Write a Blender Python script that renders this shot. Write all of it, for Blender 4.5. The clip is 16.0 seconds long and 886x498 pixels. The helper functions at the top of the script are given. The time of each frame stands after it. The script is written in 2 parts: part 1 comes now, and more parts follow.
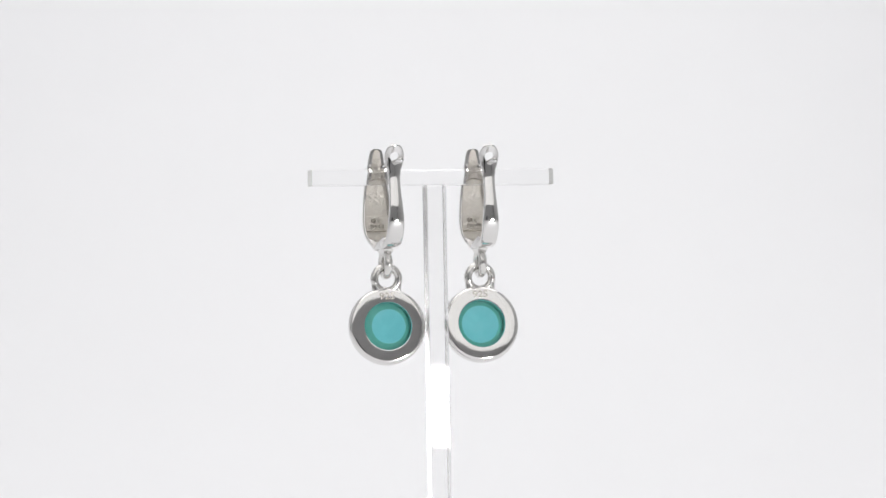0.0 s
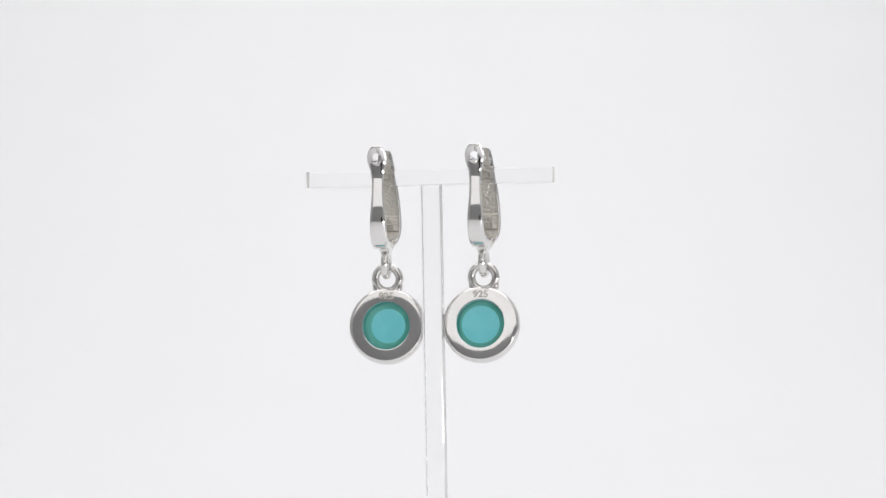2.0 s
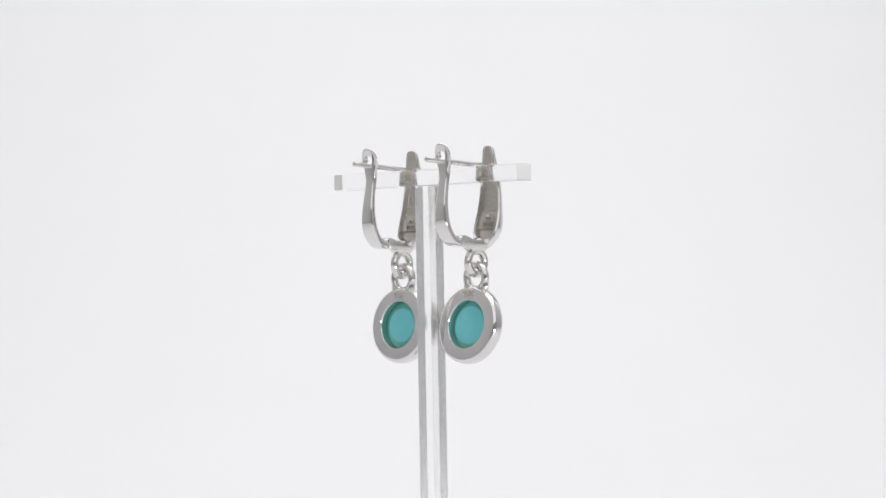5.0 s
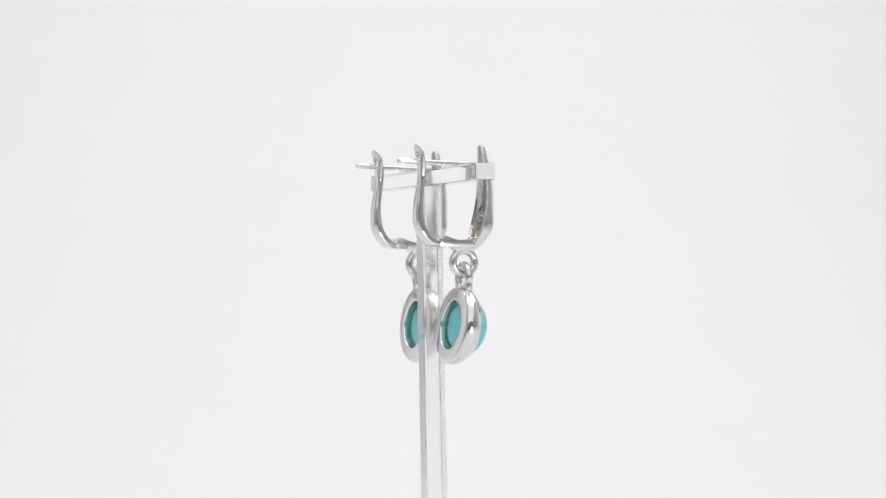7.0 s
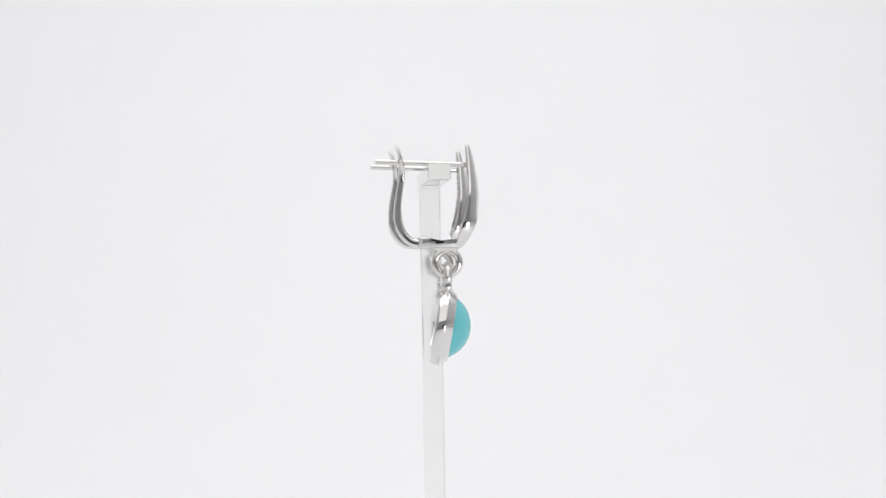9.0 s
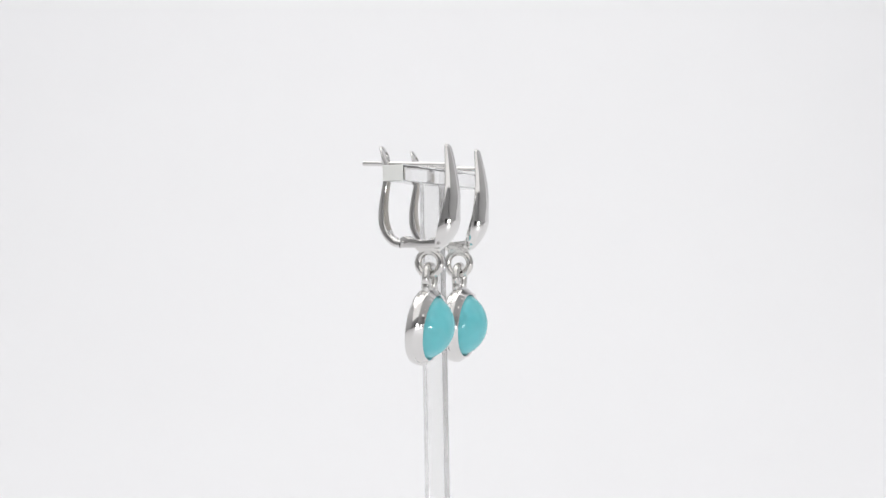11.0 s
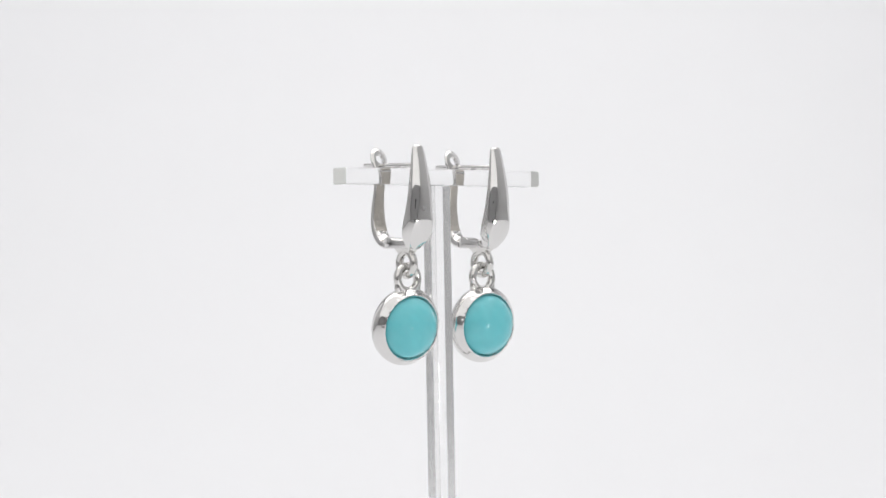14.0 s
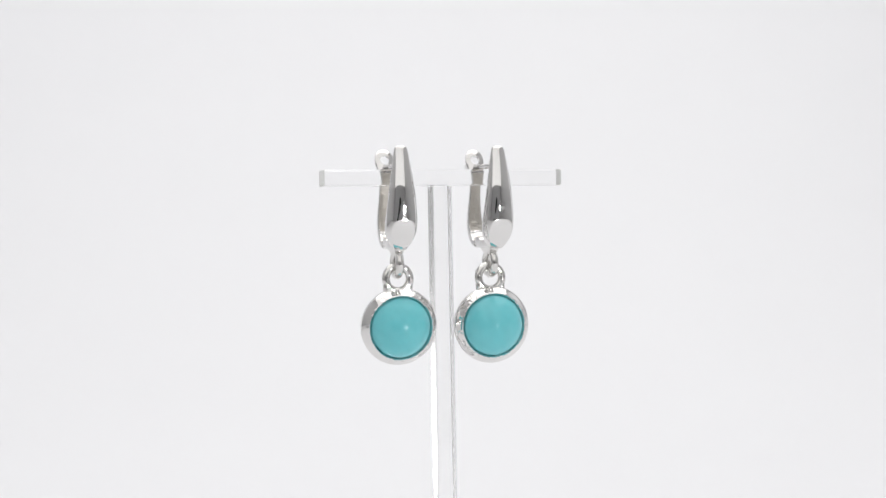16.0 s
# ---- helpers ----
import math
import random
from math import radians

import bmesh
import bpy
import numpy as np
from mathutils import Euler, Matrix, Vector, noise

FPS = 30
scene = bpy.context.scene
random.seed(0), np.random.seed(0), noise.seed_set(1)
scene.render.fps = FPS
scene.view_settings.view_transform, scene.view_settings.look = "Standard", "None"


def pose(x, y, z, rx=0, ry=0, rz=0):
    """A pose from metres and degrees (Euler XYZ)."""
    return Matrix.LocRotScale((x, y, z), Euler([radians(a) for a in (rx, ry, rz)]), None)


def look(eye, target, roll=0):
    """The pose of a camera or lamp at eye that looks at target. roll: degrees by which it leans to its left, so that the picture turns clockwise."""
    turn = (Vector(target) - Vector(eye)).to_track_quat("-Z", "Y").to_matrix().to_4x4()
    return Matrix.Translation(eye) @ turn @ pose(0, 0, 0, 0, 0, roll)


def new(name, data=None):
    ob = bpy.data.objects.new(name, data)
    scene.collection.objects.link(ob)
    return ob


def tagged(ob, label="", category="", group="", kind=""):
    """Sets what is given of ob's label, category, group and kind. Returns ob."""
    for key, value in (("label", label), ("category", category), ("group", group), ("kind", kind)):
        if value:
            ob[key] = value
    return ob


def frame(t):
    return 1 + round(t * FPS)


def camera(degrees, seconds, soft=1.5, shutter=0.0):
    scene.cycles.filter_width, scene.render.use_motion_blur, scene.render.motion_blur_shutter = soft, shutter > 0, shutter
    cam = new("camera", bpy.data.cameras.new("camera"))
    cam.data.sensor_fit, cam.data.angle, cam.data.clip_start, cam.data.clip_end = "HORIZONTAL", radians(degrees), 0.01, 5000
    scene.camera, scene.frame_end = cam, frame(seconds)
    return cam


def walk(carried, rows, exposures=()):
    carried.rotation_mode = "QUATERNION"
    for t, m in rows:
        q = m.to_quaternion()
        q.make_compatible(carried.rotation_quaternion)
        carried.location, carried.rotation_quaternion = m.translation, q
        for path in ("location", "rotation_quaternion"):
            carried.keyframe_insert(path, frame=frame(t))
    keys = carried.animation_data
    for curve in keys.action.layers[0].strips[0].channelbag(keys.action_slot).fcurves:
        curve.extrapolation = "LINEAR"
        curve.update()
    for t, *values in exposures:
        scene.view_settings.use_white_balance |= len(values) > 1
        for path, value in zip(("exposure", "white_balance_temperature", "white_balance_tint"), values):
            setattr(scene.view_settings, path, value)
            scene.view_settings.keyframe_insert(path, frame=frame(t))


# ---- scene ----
MM = 0.001

# ---- camera: stands still, looks slightly up, leans a little ----
cam = camera(22.305, 16.0, soft=1.5)
EYE = Vector((0.000663, -0.305910, 0.064402))
STILL = Matrix.Translation(EYE) @ pose(0, 0, 0, 90 + 0.936, 0, 0) @ pose(0, 0, 0, 0, 0, -1.051)
walk(cam, [(0.0, STILL), (16.0, STILL)])

# ---- light: a product studio with a large softbox overhead ----
scene.view_settings.exposure = 0.0
world = bpy.data.worlds.new("world")
scene.world = world
world.use_nodes = True
world.node_tree.nodes["Background"].inputs["Color"].default_value = (1.0, 0.99, 0.98, 1)
world.node_tree.nodes["Background"].inputs["Strength"].default_value = 0.05


def area_lamp(name, eye, target, sx, sy, watts, colour=(1, 1, 1)):
    data = bpy.data.lights.new(name, "AREA")
    data.shape, data.size, data.size_y = "RECTANGLE", sx, sy
    data.energy, data.color = watts, colour
    ob = new(name, data)
    ob.matrix_world = look(eye, target)
    return ob


area_lamp("softbox_top", (0, 0.15, 0.86), (0, 0.15, 0), 1.2, 0.9, 4.8, (1.0, 0.99, 0.98))
area_lamp("softbox_front", (0, -0.60, 0.66), (0, 0, 0.10), 1.35, 0.9, 3.1, (1.0, 0.99, 0.975))
# fill lamp added out of view to brighten the backdrop and its sides
area_lamp("backdrop_fill", (0, 0.25, 0.80), (0, 0.75, 0.15), 1.3, 0.25, 1.0)
area_lamp("small_led", (0.162, -0.276, 0.031), (0, 0, 0.050), 0.030, 0.022, 0.16)


# ---- materials ----
def material(name):
    m = bpy.data.materials.new(name)
    m.use_nodes = True
    return m, m.node_tree.nodes, m.node_tree.links, m.node_tree.nodes["Principled BSDF"]


def bump_from(nodes, links, bsdf, scale, strength, distance, detail=4):
    tex = nodes.new("ShaderNodeTexNoise")
    tex.inputs["Scale"].default_value, tex.inputs["Detail"].default_value = scale, detail
    co = nodes.new("ShaderNodeTexCoord")
    links.new(co.outputs["Object"], tex.inputs["Vector"])
    b = nodes.new("ShaderNodeBump")
    b.inputs["Strength"].default_value, b.inputs["Distance"].default_value = strength, distance
    links.new(tex.outputs["Fac"], b.inputs["Height"])
    links.new(b.outputs["Normal"], bsdf.inputs["Normal"])
    return tex, co


def silver(name, rough, bump, spread, grain=900, deep=0.00005, light=(0.785, 0.775, 0.765, 1), dim=(0.735, 0.725, 0.715, 1)):
    m, n, l, p = material(name)
    p.inputs["Metallic"].default_value = 1.0
    tex, co = bump_from(n, l, p, grain, bump, deep)
    ramp = n.new("ShaderNodeMapRange")
    ramp.inputs["To Min"].default_value, ramp.inputs["To Max"].default_value = rough, rough + spread
    wide = n.new("ShaderNodeTexNoise")
    wide.inputs["Scale"].default_value = 350
    l.new(co.outputs["Object"], wide.inputs["Vector"])
    l.new(wide.outputs["Fac"], ramp.inputs["Value"])
    l.new(ramp.outputs["Result"], p.inputs["Roughness"])
    mix = n.new("ShaderNodeMix")
    mix.data_type = "RGBA"
    mix.inputs["A"].default_value, mix.inputs["B"].default_value = light, dim
    l.new(wide.outputs["Fac"], mix.inputs["Factor"])
    l.new(mix.outputs["Result"], p.inputs["Base Color"])
    return m


SILVER = silver("polished_silver", 0.042, 0.05, 0.03)
RING = silver("hand_finished_silver", 0.07, 0.45, 0.10, 700, 0.00022, (0.78, 0.77, 0.75, 1), (0.68, 0.67, 0.65, 1))
CAST = silver("cast_silver", 0.25, 0.8, 0.15, 2300, 0.00025, (0.66, 0.63, 0.58, 1), (0.50, 0.47, 0.43, 1))


def turquoise_stone(name, low, high):
    m, n, l, p = material(name)
    co = n.new("ShaderNodeTexCoord")
    a = n.new("ShaderNodeTexNoise")
    a.inputs["Scale"].default_value, a.inputs["Detail"].default_value, a.inputs["Distortion"].default_value = 160, 5, 1.2
    l.new(co.outputs["Object"], a.inputs["Vector"])
    ramp = n.new("ShaderNodeValToRGB")
    ramp.color_ramp.elements[0].position, ramp.color_ramp.elements[1].position = 0.3, 0.75
    ramp.color_ramp.elements[0].color = low
    ramp.color_ramp.elements[1].color = high
    l.new(a.outputs["Fac"], ramp.inputs["Fac"])
    l.new(ramp.outputs["Color"], p.inputs["Base Color"])
    p.inputs["Roughness"].default_value = 0.09
    p.inputs["Specular IOR Level"].default_value = 0.35
    p.inputs["Subsurface Weight"].default_value = 0.25
    p.inputs["Subsurface Radius"].default_value = (0.3, 1.0, 1.0)
    p.inputs["Subsurface Scale"].default_value = 0.0006
    return m


TURQUOISE = turquoise_stone("turquoise", (0.155, 0.55, 0.60, 1), (0.20, 0.63, 0.68, 1))
RIND = turquoise_stone("turquoise_rind", (0.11, 0.45, 0.38, 1), (0.15, 0.53, 0.48, 1))


def clear_acrylic():
    m, n, l, p = material("clear_acrylic")
    p.inputs["Transmission Weight"].default_value = 1.0
    p.inputs["IOR"].default_value = 1.41
    p.inputs["Base Color"].default_value = (1.0, 1.0, 1.0, 1)
    tex, co = bump_from(n, l, p, 300, 0.04, 0.0001)
    p.inputs["Roughness"].default_value = 0.02
    return m


ACRYLIC = clear_acrylic()


def haze(n, l, p, share):
    """Let a share of the light scatter through the cut surface."""
    thin = n.new("ShaderNodeBsdfTranslucent")
    thin.inputs["Color"].default_value = (0.97, 0.98, 0.96, 1)
    mix = n.new("ShaderNodeMixShader")
    mix.inputs["Fac"].default_value = share
    l.new(p.outputs["BSDF"], mix.inputs[1])
    l.new(thin.outputs["BSDF"], mix.inputs[2])
    l.new(mix.outputs["Shader"], n["Material Output"].inputs["Surface"])


def sawn_acrylic():
    """Saw-cut sides: clear, with fine streaks along the cut."""
    m, n, l, p = material("sawn_acrylic_side")
    p.inputs["Transmission Weight"].default_value = 1.0
    p.inputs["IOR"].default_value = 1.41
    p.inputs["Base Color"].default_value = (1, 1, 1, 1)
    p.inputs["Roughness"].default_value = 0.20
    tex, co = bump_from(n, l, p, 1.0, 0.25, 0.0002, 6)
    stretch = n.new("ShaderNodeMapping")
    stretch.inputs["Scale"].default_value = (1300, 1300, 160)
    l.new(co.outputs["Object"], stretch.inputs["Vector"])
    l.new(stretch.outputs["Vector"], tex.inputs["Vector"])
    haze(n, l, p, 0.10)
    return m


def frosted_acrylic():
    """Matt cut ends that scatter the light."""
    m, n, l, p = material("frosted_acrylic_end")
    p.inputs["Transmission Weight"].default_value = 0.0
    p.inputs["IOR"].default_value = 1.41
    p.inputs["Base Color"].default_value = (0.97, 0.98, 0.95, 1)
    p.inputs["Roughness"].default_value = 0.4
    bump_from(n, l, p, 2500, 0.3, 0.0001)
    haze(n, l, p, 0.25)
    return m


SAWN, FROST = sawn_acrylic(), frosted_acrylic()


def painted(name, a, b, scale, rough):
    m, n, l, p = material(name)
    tex, co = bump_from(n, l, p, scale, 0.1, 0.0005)
    mix = n.new("ShaderNodeMix")
    mix.data_type = "RGBA"
    mix.inputs["A"].default_value, mix.inputs["B"].default_value = (*a, 1), (*b, 1)
    l.new(tex.outputs["Fac"], mix.inputs["Factor"])
    l.new(mix.outputs["Result"], p.inputs["Base Color"])
    p.inputs["Roughness"].default_value = rough
    p.inputs["Specular IOR Level"].default_value = 0.1
    return m


PAPER = painted("white_backdrop_paper", (0.832, 0.834, 0.850), (0.852, 0.854, 0.870), 9, 0.9)
FABRIC = painted("grey_fabric", (0.57, 0.57, 0.575), (0.61, 0.61, 0.615), 60, 0.95)
TABLE = painted("grey_table_top", (0.36, 0.36, 0.36), (0.42, 0.42, 0.42), 30, 0.6)
DARK = painted("lens_black", (0.02, 0.02, 0.02), (0.035, 0.035, 0.035), 80, 0.95)


# ---- mesh helpers ----
def finish(bm, name, mat, smooth=True, angle=40):
    bmesh.ops.recalc_face_normals(bm, faces=bm.faces)
    me = bpy.data.meshes.new(name)
    bm.to_mesh(me)
    bm.free()
    me.materials.append(mat)
    for poly in me.polygons:
        poly.use_smooth = smooth
    if smooth:
        me.set_sharp_from_angle(angle=radians(angle))
    return me


def part(name, bm, mat, parent=None, label="", smooth=True, angle=40):
    ob = new(name, finish(bm, name, mat, smooth, angle))
    ob.parent = parent
    return tagged(ob, label)


def curve_at(table, v):
    """Smooth value of a table of (key, value) at v."""
    ks = [k for k, _ in table]
    if ks[0] > ks[-1]:
        table = table[::-1]
        ks = ks[::-1]
    vs = [x for _, x in table]
    if v <= ks[0]:
        return vs[0]
    if v >= ks[-1]:
        return vs[-1]
    i = max(j for j in range(len(ks) - 1) if ks[j] <= v)
    h = ks[i + 1] - ks[i]
    t = (v - ks[i]) / h
    slope = lambda j: (vs[min(j + 1, len(vs) - 1)] - vs[max(j - 1, 0)]) / (ks[min(j + 1, len(ks) - 1)] - ks[max(j - 1, 0)])
    m0, m1 = slope(i) * h, slope(i + 1) * h
    return (2 * t**3 - 3 * t**2 + 1) * vs[i] + (t**3 - 2 * t**2 + t) * m0 + (3 * t**2 - 2 * t**3) * vs[i + 1] + (t**3 - t**2) * m1


def loft(bm, rings, caps=True, closed=False):
    """Skin over rings of equally many points."""
    loops = [[bm.verts.new(p) for p in ring] for ring in rings]
    n = len(loops[0])
    pairs = list(zip(loops, loops[1:]))
    if closed:
        pairs.append((loops[-1], loops[0]))
    for a, b in pairs:
        for i in range(n):
            bm.faces.new((a[i], a[(i + 1) % n], b[(i + 1) % n], b[i]))
    if caps and not closed:
        bm.faces.new(loops[0][::-1])
        bm.faces.new(loops[-1])


def lathe(bm, profile, m=Matrix(), steps=72):
    """Turn a profile of (radius, height) round the z axis."""
    loops = []
    for r, h in profile:
        if r < 1e-9:
            loops.append([bm.verts.new(m @ Vector((0, 0, h)))])
        else:
            loops.append([bm.verts.new(m @ Vector((r * math.cos(2 * math.pi * k / steps), r * math.sin(2 * math.pi * k / steps), h))) for k in range(steps)])
    for a, b in zip(loops, loops[1:]):
        for i in range(steps):
            j = (i + 1) % steps
            if len(a) == 1 and len(b) == 1:
                continue
            if len(a) == 1:
                bm.faces.new((a[0], b[i], b[j]))
            elif len(b) == 1:
                bm.faces.new((a[i], a[j], b[0]))
            else:
                bm.faces.new((a[i], a[j], b[j], b[i]))


def torus(bm, m, major, thick, deep, steps=48, ring=14, squash=1.0):
    """A ring in the local xy plane: thick in the plane, deep across it."""
    rings = []
    for k in range(steps):
        a = 2 * math.pi * k / steps
        rings.append([m @ Vector(((major + thick * math.cos(b)) * math.cos(a), (major + thick * math.cos(b)) * math.sin(a) * squash, deep * math.sin(b)))
                      for b in (2 * math.pi * i / ring for i in range(ring))])
    loft(bm, rings, closed=True)


def rod(bm, a, b, r, steps=20):
    a, b = Vector(a), Vector(b)
    q = (b - a).to_track_quat("Z", "Y").to_matrix().to_4x4()
    m = Matrix.Translation(a) @ q
    h = (b - a).length
    e = r * 0.45
    lathe(bm, [(0, 0), (r * 0.6, 0), (r * 0.9, e * 0.35), (r, e), (r, h - e), (r * 0.9, h - e * 0.35), (r * 0.6, h), (0, h)], m, steps)


def box(bm, lo, hi, bevel=0.0, segments=2):
    made = bmesh.ops.create_cube(bm, size=1.0)["verts"]
    for v in made:
        v.co = Vector([lo[i] + (v.co[i] + 0.5) * (hi[i] - lo[i]) for i in range(3)])
    if bevel:
        edges = list({e for v in made for e in v.link_edges})
        bmesh.ops.bevel(bm, geom=edges, offset=bevel, segments=segments, affect="EDGES", profile=0.5)


# ---- studio: seamless sweep, side walls, side bounce paper, ceiling, dark disc for the lens ----
def sweep():
    bm = bmesh.new()
    line = [(-0.45, 0.0), (0.35, 0.0)]
    for k in range(1, 25):
        a = math.pi / 2 * k / 24
        line.append((0.35 + 0.42 * math.sin(a), 0.42 - 0.42 * math.cos(a)))
    line.append((0.77, 1.05))
    back = [(y + 0.0, z) for y, z in line]
    rows = [[bm.verts.new((x, y, z)) for y, z in back] for x in (-0.7, 0.7)]
    for i in range(len(back) - 1):
        bm.faces.new((rows[0][i], rows[1][i], rows[1][i + 1], rows[0][i + 1]))
    ob = part("backdrop", bm, PAPER)
    thick = ob.modifiers.new("thick", "SOLIDIFY")
    thick.thickness, thick.offset = 0.004, -1.0
    return tagged(ob, "seamless white paper sweep of a product studio", "backdrop", kind="structure")


def panel(name, lo, hi, mat, label):
    bm = bmesh.new()
    box(bm, lo, hi)
    return tagged(part(name, bm, mat, smooth=False), label, name.split("_")[0], kind="structure")


sweep()
for side, x0, x1 in (("west", -0.72, -0.702), ("east", 0.702, 0.72)):
    panel("wall_" + side, (x0, -1.1, -0.006), (x1, 0.8, 1.05), FABRIC, "grey fabric side wall of the studio")


def side_bounce(name, way):
    """White bounce paper that curves up, added out of view to brighten the stem's edges."""
    bm = bmesh.new()
    line = [(0.36, 0.003)]
    for k in range(1, 17):
        a = math.pi / 2 * k / 16
        line.append((0.36 + 0.33 * math.sin(a), 0.003 + 0.33 - 0.33 * math.cos(a)))
    line.append((0.69, 1.0))
    rows = [[bm.verts.new((way * x, y, z)) for x, z in line] for y in (0.26, 0.76)]
    for k in range(len(line) - 1):
        bm.faces.new((rows[0][k], rows[1][k], rows[1][k + 1], rows[0][k + 1]))
    ob = part(name, bm, PAPER)
    thick = ob.modifiers.new("thick", "SOLIDIFY")
    thick.thickness, thick.offset = 0.002, 0.0
    return tagged(ob, "added unseen white bounce paper curving up beside the backdrop", "backdrop", kind="structure")


side_bounce("bounce_west", -1)
side_bounce("bounce_east", 1)
panel("wall_south", (-0.72, -1.12, -0.006), (0.72, -1.102, 1.05), FABRIC, "grey fabric wall behind the camera")
panel("ceiling", (-0.72, -1.12, 1.052), (0.72, 0.8, 1.07), FABRIC, "grey fabric roof of the studio")
panel("table", (-0.72, -1.12, -0.04), (0.72, 0.8, -0.006), TABLE, "plain grey table top under the paper")


def lens_stand_in():
    # unseen disc, added so that the silver mirrors a dark camera lens
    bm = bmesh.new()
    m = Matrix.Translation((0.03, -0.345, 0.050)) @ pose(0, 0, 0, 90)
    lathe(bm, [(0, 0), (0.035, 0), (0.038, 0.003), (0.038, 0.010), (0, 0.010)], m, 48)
    return tagged(part("lens_disc", bm, DARK), "added black disc standing in for the reflected camera lens", "flag", kind="structure")


lens_stand_in()


# ---- earrings ----
TOP = 80.25  # top of the crossbar in mm


def local(x, y, z):
    """Millimetres over the ground to an earring's own space."""
    return Vector((x * MM, y * MM, (z - TOP) * MM))


WIDTH = [(83.25, 0.35), (83.1, 0.72), (82.5, 0.96), (81.5, 1.14), (80.0, 1.38), (77.7, 1.72), (75.5, 1.99), (73.5, 2.17), (72.3, 2.18), (71.4, 2.05), (70.5, 1.66), (69.85, 1.18), (69.5, 0.95), (69.35, 0.82)]
OUTER = [(83.25, 4.42), (83.05, 4.62), (82.6, 4.80), (80.6, 5.27), (78.0, 5.68), (76.5, 5.78), (75.3, 5.74), (74.3, 5.66), (73.0, 5.58), (72.2, 5.50), (71.27, 5.30), (70.27, 4.80), (69.8, 4.4), (69.3, 3.8)]
INNER = [(83.2, 4.05), (80.0, 4.22), (77.0, 4.24), (74.6, 3.95), (72.4, 3.35), (70.9, 2.85), (69.3, 2.4)]
FACET = [(74.6, 5.86), (74.0, 5.68), (73.4, 5.46), (72.77, 5.24), (72.0, 4.96), (71.27, 4.60), (70.7, 4.26), (70.27, 3.98), (69.8, 3.58), (69.3, 3.05)]


def ease(v, a, b):
    """0 at a, 1 at b, smooth between."""
    t = min(1.0, max(0.0, (v - a) / (b - a)))
    return t * t * (3 - 2 * t)


def front_shield(parent):
    bm = bmesh.new()
    ns, nz = 56, 190
    front, rear, cast = [], [], []
    for k in range(nz + 1):
        u = k / nz
        z = 83.25 - (83.25 - 69.35) * (u - 0.06 * math.sin(2 * math.pi * u) * 0.5)
        w, yo, yi = curve_at(WIDTH, z), curve_at(OUTER, z), curve_at(INNER, z)
        edge = yi + 0.30
        cut = curve_at(FACET, z)
        f, r, c = [], [], []
        for i in range(ns + 1):
            s = math.sin((i / ns - 0.5) * math.pi)
            low = min(1.0, max(0.0, (75.6 - z) / 2.4))
            y = edge + max(0.0, yo - edge) * max(0.0, 1 - abs(s) ** (2.1 + 1.2 * low * low)) ** (0.60 - 0.04 * low)
            y = max(min(y, cut + 0.22 * (1 - s * s)), yi + 0.05)
            # the hollow: a wall inside a round rim, a raised stamp plate, a solid top with a notch
            side = ease(w * (1 - abs(s)), 0.26, 0.52)
            top = ease(79.35 - 0.45 * abs(s) - z, 0.0, 0.22)
            foot = ease(z - 70.55 - 0.55 * s * s, 0.0, 0.35)
            notch = 0.30 * ease(0.55 - abs(s), 0.0, 0.2) * ease(80.05 - 0.3 * abs(s) - z, 0.0, 0.15)
            room = max(0.0, y - yi - 0.12)
            deep = 0.80 + 0.30 * ease(72.1 - z, 0.0, 0.15) + 0.10 * ease(z - 74.0, 0.0, 0.2)
            hollow = yi + min(room, max(side * top * foot * deep, notch * side))
            rim = 0.16 * ease(abs(s), 0.86, 1.0) ** 2
            f.append(bm.verts.new(local(s * w, y, z)))
            r.append(bm.verts.new(local(s * w, min(hollow + rim, y - 0.04), z)))
            c.append(side * foot > 0.85)
        front.append(f)
        rear.append(r)
        cast.append(c)
    inner = []
    for k in range(nz):
        for i in range(ns):
            bm.faces.new((front[k][i], front[k][i + 1], front[k + 1][i + 1], front[k + 1][i]))
            face = bm.faces.new((rear[k][i], rear[k + 1][i], rear[k + 1][i + 1], rear[k][i + 1]))
            if cast[k][i] and cast[k + 1][i + 1]:
                inner.append(face)
        bm.faces.new((front[k][0], front[k + 1][0], rear[k + 1][0], rear[k][0]))
        bm.faces.new((front[k][ns], rear[k][ns], rear[k + 1][ns], front[k + 1][ns]))
    for i in range(ns):
        bm.faces.new((front[0][i], rear[0][i], rear[0][i + 1], front[0][i + 1]))
        bm.faces.new((front[nz][i], front[nz][i + 1], rear[nz][i + 1], rear[nz][i]))
    for face in inner:
        face.material_index = 1
    ob = part("front_shield", bm, SILVER, parent, "polished silver tear-shaped front with an oval facet", angle=32)
    ob.data.materials.append(CAST)
    return ob


LEVER = [(83.3, -5.28), (82.6, -4.92), (81.8, -4.67), (80.95, -4.53), (80.0, -4.45), (79.0, -4.46), (77.7, -4.68), (75.8, -5.00), (74.5, -5.10), (73.0, -5.03), (71.8, -4.66), (70.9, -4.03), (70.3, -3.28), (70.1, -2.45)]
LEVER_HALF = [(83.3, 0.12), (83.24, 0.46), (83.05, 0.80), (82.75, 1.05), (82.3, 1.26), (81.75, 1.34), (81.2, 1.29), (80.6, 1.12), (79.95, 0.94), (79.2, 0.82), (78.3, 0.76), (76.6, 0.80), (75.0, 0.92), (73.4, 1.05), (71.8, 1.10), (70.1, 1.10)]
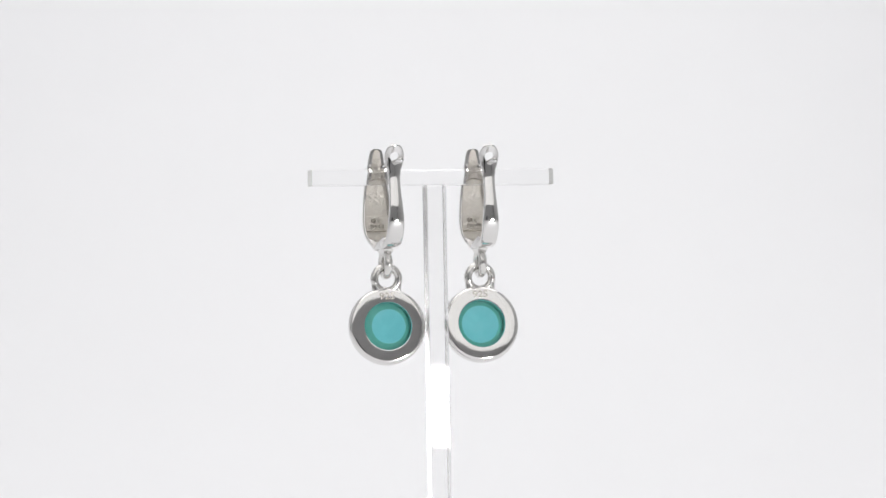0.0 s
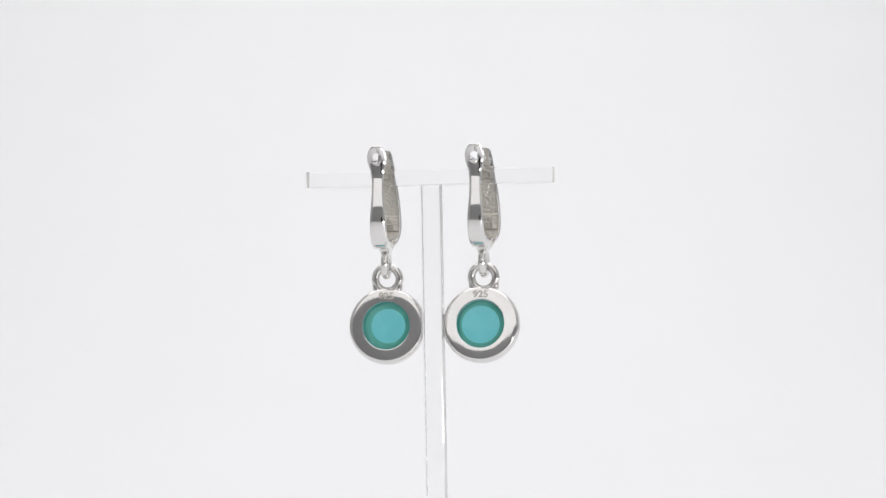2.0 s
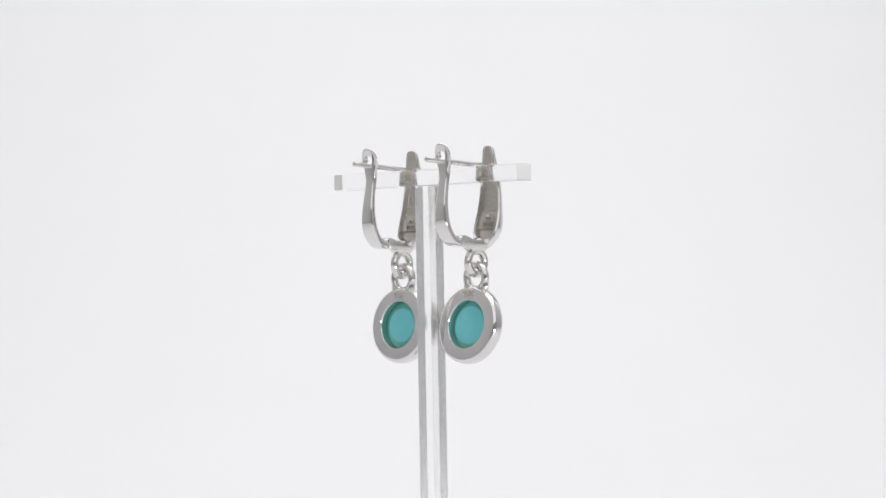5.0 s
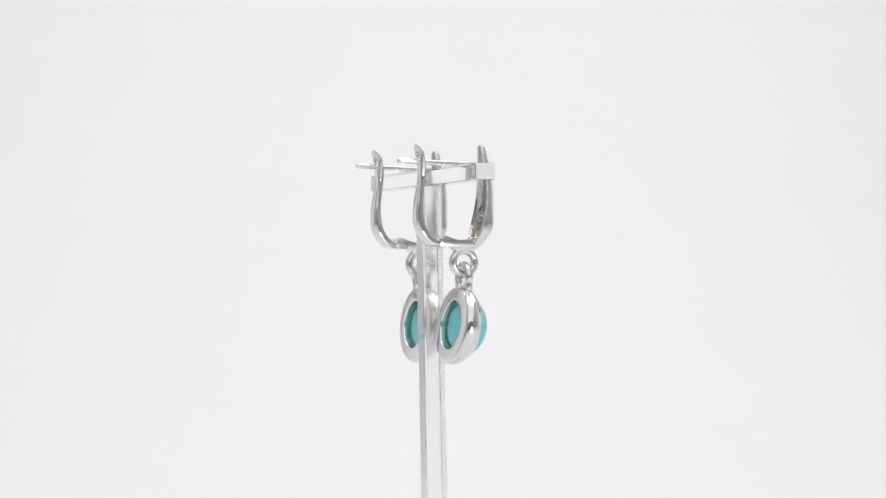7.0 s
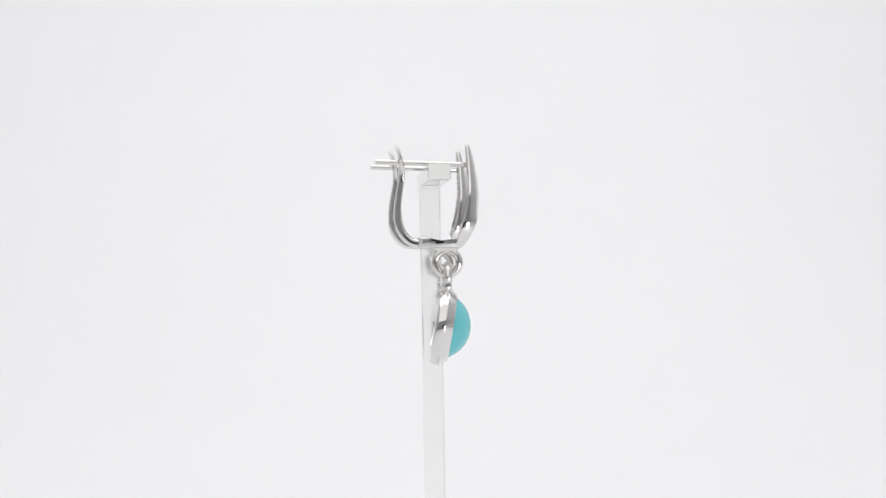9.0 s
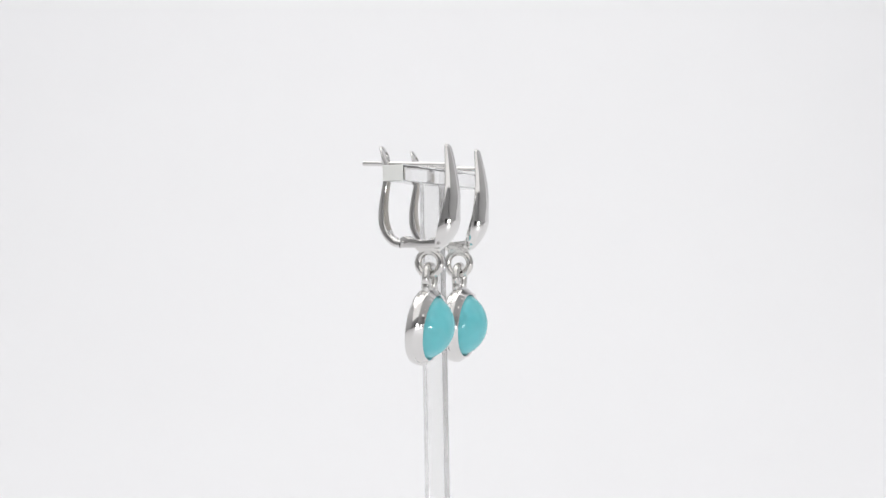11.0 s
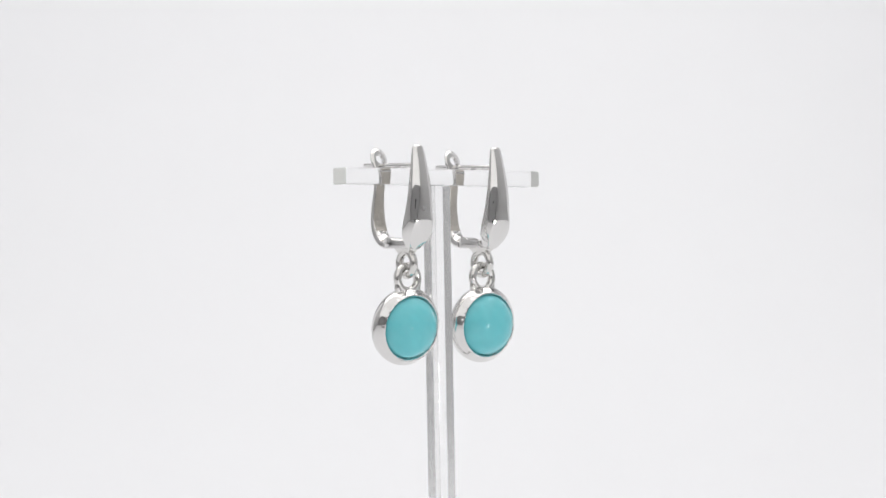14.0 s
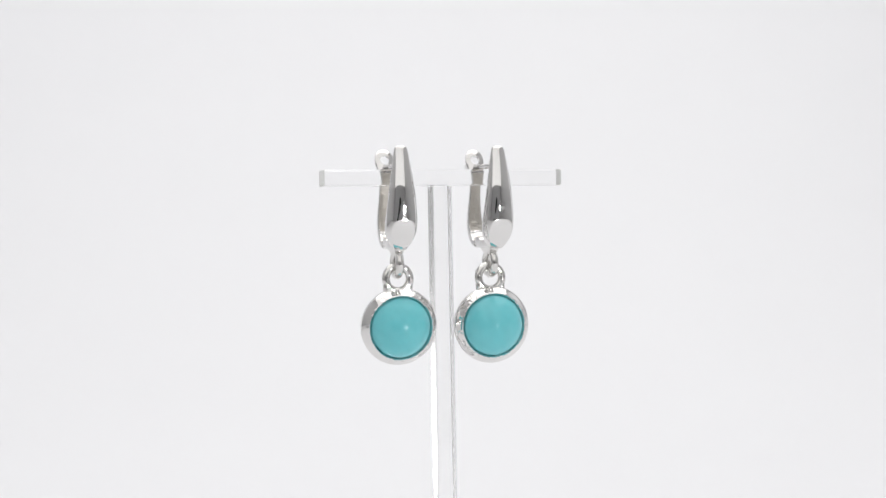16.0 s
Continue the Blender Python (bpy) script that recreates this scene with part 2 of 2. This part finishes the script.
LEVER_THICK = [(83.3, 0.16), (83.1, 0.25), (82.0, 0.33), (80.8, 0.42), (78.5, 0.42), (76.0, 0.47), (73.5, 0.56), (71.5, 0.62), (70.1, 0.58)]


def lever(parent):
    bm = bmesh.new()
    n = len(LEVER) - 1
    ys = [(i / n, y) for i, (z, y) in enumerate(LEVER)]
    zs = [(i / n, z) for i, (z, y) in enumerate(LEVER)]
    rings = []
    for k in range(111):
        u = (k / 110) if k > 6 else 6 / 110 * (k / 6) ** 2
        y, z = curve_at(ys, u), curve_at(zs, u)
        e = 0.004
        dy = curve_at(ys, min(1, u + e)) - curve_at(ys, max(0, u - e))
        dz = curve_at(zs, min(1, u + e)) - curve_at(zs, max(0, u - e))
        le = math.hypot(dy, dz)
        ny, nz = -dz / le, dy / le
        w, th = curve_at(LEVER_HALF, z), curve_at(LEVER_THICK, z)
        ring = []
        for i in range(32):
            a = 2 * math.pi * (i + 0.5) / 32
            c, s = math.cos(a), math.sin(a)
            px = math.copysign(abs(c) ** 0.42, c) * w
            # broad faces are slightly crowned
            pn = math.copysign(abs(s) ** 0.42, s) * th * (1.0 - (0.16 + 0.45 * ease(z, 80.0, 81.2)) * (px / w) ** 2)
            ring.append(local(px, y + ny * pn, z + nz * pn))
        rings.append(ring)
    loft(bm, rings)
    # hole for the post, widened towards the back
    lean = Matrix.Translation(local(0, -4.79, 81.72)) @ pose(0, 0, 0, 90 + 18)
    drill = bmesh.new()
    lathe(drill, [(0, -1.2 * MM), (0.64 * MM, -1.2 * MM), (0.64 * MM, 0.12 * MM), (0.95 * MM, 0.62 * MM), (0.95 * MM, 1.2 * MM), (0, 1.2 * MM)], lean, 40)
    cutter = new("drill", finish(drill, "drill", SILVER))
    ob = part("lever", bm, SILVER, parent, "polished silver hinged back lever with an eyelet")
    hole = ob.modifiers.new("hole", "BOOLEAN")
    hole.operation, hole.object, hole.solver = "DIFFERENCE", cutter, "EXACT"
    me = bpy.data.meshes.new_from_object(ob.evaluated_get(bpy.context.evaluated_depsgraph_get()))
    ob.modifiers.remove(hole)
    bpy.data.objects.remove(cutter)
    ob.data = me
    me.materials.clear()
    me.materials.append(SILVER)
    me.materials.append(CAST)
    for poly in me.polygons:
        poly.use_smooth = True
        poly.material_index = 1 if poly.normal.y > 0.8 and 72.0 < poly.center.z / MM + TOP < 80.0 else 0
    me.set_sharp_from_angle(angle=radians(40))
    return ob


def base_strip(parent):
    bm = bmesh.new()
    outline = [(-2.42, 69.55), (3.0, 69.42), (3.5, 70.3), (3.2, 70.75), (2.6, 70.45), (0.6, 70.42), (-0.5, 70.55), (-0.95, 70.95), (-1.8, 71.15), (-2.42, 70.92)]
    sides = [[bm.verts.new(local(x, y, z)) for y, z in outline] for x in (-1.02, 1.02)]
    n = len(outline)
    for i in range(n):
        bm.faces.new((sides[0][i], sides[0][(i + 1) % n], sides[1][(i + 1) % n], sides[1][i]))
    bm.faces.new(sides[0])
    bm.faces.new(sides[1][::-1])
    bmesh.ops.bevel(bm, geom=list(bm.edges), offset=0.12 * MM, segments=2, affect="EDGES", profile=0.5)
    return part("base_strip", bm, SILVER, parent, "polished silver base strip with a hinge block", angle=25)


def bail_ring(parent, aside):
    bm = bmesh.new()
    m = Matrix.Translation(local(aside, 1.40, 67.45)) @ pose(0, 0, 0, 0, 90, 0)
    torus(bm, m, 1.58 * MM, 0.52 * MM, 0.57 * MM)
    # flared solder joint under the base strip
    outline = [(-0.35, 69.56), (3.10, 69.56), (2.98, 69.30), (2.72, 69.02), (2.45, 68.80), (0.35, 68.80), (0.08, 69.02), (-0.18, 69.30)]
    half = [0.80, 0.80, 0.66, 0.57, 0.50, 0.50, 0.57, 0.66]
    sides = [[bm.verts.new(local(aside + sx * w, y, z)) for (y, z), w in zip(outline, half)] for sx in (-1, 1)]
    n = len(outline)
    for i in range(n):
        bm.faces.new((sides[0][i], sides[0][(i + 1) % n], sides[1][(i + 1) % n], sides[1][i]))
    for a, b, c, d in ((0, 1, 2, 7), (7, 2, 3, 6), (6, 3, 4, 5)):
        bm.faces.new([sides[0][k] for k in (a, b, c, d)])
        bm.faces.new([sides[1][k] for k in (d, c, b, a)])
    return part("bail_ring", bm, RING, parent, "small silver ring soldered under the base")


def hinge_pin(parent):
    bm = bmesh.new()
    rod(bm, local(-1.06, -2.05, 70.25), local(1.06, -2.05, 70.25), 0.26 * MM, 16)
    return part("hinge_pin", bm, SILVER, parent)


def post(parent):
    bm = bmesh.new()
    rod(bm, local(0, -7.95, 81.09), local(0, 4.5, 80.47), 0.35 * MM, 24)
    return part("post", bm, SILVER, parent, "straight silver ear post")


def mark_bars(parent):
    """Worn, unreadable raised stamps in the hollow of the front."""
    bm = bmesh.new()
    lo, hi = 72.22, 72.95
    for x0, x1, z0, z1 in ((-0.95, 0.95, lo, lo + 0.12), (-0.95, 0.95, hi - 0.12, hi), (-0.95, -0.83, lo, hi), (0.83, 0.95, lo, hi), (-0.60, -0.42, lo + 0.2, hi - 0.2),
                           (-0.18, 0.02, lo + 0.2, hi - 0.2), (-0.42, -0.18, lo + 0.31, lo + 0.43), (0.25, 0.60, lo + 0.2, lo + 0.33), (0.25, 0.60, hi - 0.33, hi - 0.2)):
        z = (z0 + z1) / 2
        y = curve_at(INNER, z) + 0.80
        box(bm, local(x0, y - 0.30, z0), local(x1, y + 0.25, z1), 0.06 * MM)
    part("stamp_mark", bm, CAST, parent, "worn unreadable raised stamp in a frame")
    bm = bmesh.new()
    y = curve_at(INNER, 73.5) + 0.80
    torus(bm, Matrix.Translation(local(-0.48, y - 0.02, 73.48)) @ pose(0, 0, 0, 98), 0.27 * MM, 0.12 * MM, 0.28 * MM, 20, 8)
    for turned in (20, 80, 140):
        q = Matrix.Translation(local(0.45, y - 0.02, 73.48)) @ pose(0, 0, 0, 8, turned, 0)
        rod(bm, q @ Vector((-0.36 * MM, 0, 0)), q @ Vector((0.36 * MM, 0, 0)), 0.20 * MM, 8)
    part("stamp_mark", bm, CAST, parent, "worn raised ring and star stamp")


def pendant(parent, aside, shift, ahead, tilt, yaw, roll):
    m0 = Matrix.Translation(local(shift, 0.70 + ahead, 58.98)) @ pose(0, 0, 0, 0, roll, yaw) @ pose(0, 0, 0, -90 - tilt)
    # local z is the face's way to the front
    bm = bmesh.new()
    prof = [(3.20, 0.05), (3.19, -1.02), (3.21, -1.13), (3.28, -1.23), (3.36, -1.24), (3.44, -1.242), (4.0, -1.230), (4.45, -1.214), (4.66, -1.204), (4.80, -1.185), (4.97, -1.13), (5.12, -0.98), (5.22, -0.70), (5.28, -0.3), (5.28, 0.0),
            (5.25, 0.15), (5.17, 0.31), (5.05, 0.48), (4.88, 0.69), (4.68, 0.94), (4.56, 1.11), (4.47, 1.20), (4.40, 1.23), (4.30, 1.18), (4.21, 1.05), (4.19, 0.35), (3.20, 0.05)]
    lathe(bm, [(r * MM, h * MM) for r, h in prof], m0, 180)
    back = m0.inverted()
    for v in bm.verts:
        c = back @ v.co / MM
        if c.z > 0.9:  # hand-set rim, slightly uneven
            k = 0.035 * noise.noise(Vector((c.x * 2.2 + shift * 9, c.y * 2.2, 1.0)))
            k += 0.025 * noise.noise(Vector((c.x * 8 + shift * 9, c.y * 8, 4.0))) * min(1.0, (c.z - 0.9) / 0.2)
            v.co = m0 @ (Vector((c.x * (1 + k * 0.3), c.y * (1 + k * 0.3), c.z + k)) * MM)
    bezel = part("bezel", bm, SILVER, parent, "polished silver bezel with an open back", angle=30)
    bm = bmesh.new()
    dome, r, base = 2.70, 4.13, 1.02
    flat, sunk, off = (2.33, -0.60, 0.18) if shift > 0 else (2.58, -0.45, -0.06)  # ground flat on the back
    big = (r * r + dome * dome) / (2 * dome)
    half = math.asin(r / big)
    prof = [(0, sunk), (flat - 0.08, sunk), (flat, sunk + 0.01), (flat + 0.08, sunk + 0.05), (3.17, -0.12), (3.18, 0.1), (4.0, 0.40), (r, 0.42), (r, base)]
    prof += [(big * math.sin(half * (1 - k / 28)), base + big * math.cos(half * (1 - k / 28)) - big * math.cos(half)) for k in range(1, 28)] + [(0, base + dome)]
    lathe(bm, [(a * MM, h * MM) for a, h in prof], Matrix(), 96)
    for v in bm.verts:  # the flat sits off the middle
        if v.co.z < -0.15 * MM:
            v.co.x += off * MM * min(1.0, max(0.0, (3.17 * MM - math.hypot(v.co.x, v.co.y)) / ((3.17 - flat) * MM)))
        v.co = m0 @ v.co
    stone = part("stone", bm, TURQUOISE, bezel, "domed turquoise cabochon with a flat bevelled back", angle=30)
    stone.data.materials.append(RIND)
    for poly in stone.data.polygons:
        c = m0.inverted() @ poly.center / MM
        if c.z < 0.2 and math.hypot(c.x - off, c.y) > flat + 0.02:
            poly.material_index = 1
    bm = bmesh.new()
    up = Matrix.Translation(local((aside + shift) / 2 + 0.1, 1.42 + ahead * 0.1, 65.45)) @ pose(0, 0, 0, 0, roll, yaw) @ pose(0, 0, 0, 90)
    torus(bm, up, 1.66 * MM, 0.55 * MM, 0.54 * MM)
    for sx in (-1, 1):
        rod(bm, up @ Vector((sx * 1.60 * MM, -0.4 * MM, 0)), up @ Vector((sx * 1.50 * MM, -2.0 * MM, 0.05 * MM)), 0.50 * MM, 14)
    box(bm, local(shift - 1.5, 1.0 + ahead * 0.3, 63.2), local(shift + 1.5, 1.85 + ahead * 0.3, 64.1), 0.2 * MM)
    part("loop", bm, RING, bezel, "silver hanging loop on the bezel")
    # raised fineness stamp on the back
    text = bpy.data.curves.new("stamp", "FONT")
    text.body, text.align_x, text.align_y = "925", "CENTER", "CENTER"
    text.size, text.extrude, text.offset = 1.42 * MM, 0.08 * MM, 0.03 * MM
    tmp = new("stamp", text)
    me = bpy.data.meshes.new_from_object(tmp.evaluated_get(bpy.context.evaluated_depsgraph_get()))
    bpy.data.objects.remove(tmp)
    bm = bmesh.new()
    bm.from_mesh(me)
    bmesh.ops.transform(bm, verts=bm.verts, matrix=m0 @ Matrix.Translation((0, 4.02 * MM * -1, -1.23 * MM)) @ pose(0, 0, 0, 180, 0, 0) @ Matrix.Diagonal((1.0, 0.9, 1, 1)))
    part("stamp", bm, CAST, bezel, "raised fineness stamp 925", smooth=False)
    return bezel


def earring(aside, shift, ahead, tilt, yaw, roll, label):
    e = new("earring")
    front_shield(e)
    lever(e)
    base_strip(e)
    hinge_pin(e)
    bail_ring(e, aside)
    post(e)
    mark_bars(e)
    pendant(e, aside, shift, ahead, tilt, yaw, roll)
    return tagged(e, label, "earring", "pair of earrings on the stand")


# ---- clear stand ----
def cut_edges(ob, axes, mat):
    """The faces across these axes are sawn, the rest polished."""
    ob.data.materials.append(mat)
    for poly in ob.data.polygons:
        if any(abs(poly.normal[a]) > 0.9 for a in axes):
            poly.material_index = 1
        elif max(abs(v) for v in poly.normal) < 0.9 and mat is FROST:  # scraped long edges
            poly.material_index = 1


def jewelry_stand():
    s = new("jewelry_stand")
    bm = bmesh.new()
    box(bm, (-16.9 * MM, -1.45 * MM, 78.05 * MM), (16.9 * MM, 1.45 * MM, TOP * MM), 0.16 * MM)
    cut_edges(part("crossbar", bm, ACRYLIC, s, "clear acrylic crossbar with matt sawn ends", smooth=False), (0,), FROST)
    bm = bmesh.new()
    box(bm, (-1.12 * MM, -1.78 * MM, 0), (1.52 * MM, 0.98 * MM, 78.02 * MM), 0.12 * MM)
    cut_edges(part("stem", bm, ACRYLIC, s, "square clear acrylic upright", smooth=False), (0,), SAWN)
    return tagged(s, "clear acrylic T-shaped jewelry stand on white paper", "jewelry stand")


stand = jewelry_stand()
earring_a = earring(0.25, 0.28, 0.82, 6.2, -4, 0, "silver lever-back earring with a turquoise drop hanging upright")
earring_b = earring(0.05, -0.3, 0.0, 9.75, 0, 0, "silver lever-back earring with a turquoise drop leaning back")


# ---- the stand turns slowly clockwise, with the earrings on it ----
def turn(t):
    return 14.772 - 11.0871 * t + 0.02553 * t * (t - 16)


def motions():
    for thing, m in ((stand, pose(0, 0, 0)), (earring_a, pose(-6.6 * MM, -0.32 * MM, TOP * MM, 0, 0, 2.5)), (earring_b, pose(6.9 * MM, 0, TOP * MM, 0, 0, -1.5))):
        rows = []
        for k in range(33):
            rows.append((k * 0.5, pose(0, 0, 0, 0, 0, turn(k * 0.5)) @ Matrix.Translation((-0.863 * MM, -0.570 * MM, 0)) @ m))
        walk(thing, rows)


motions()
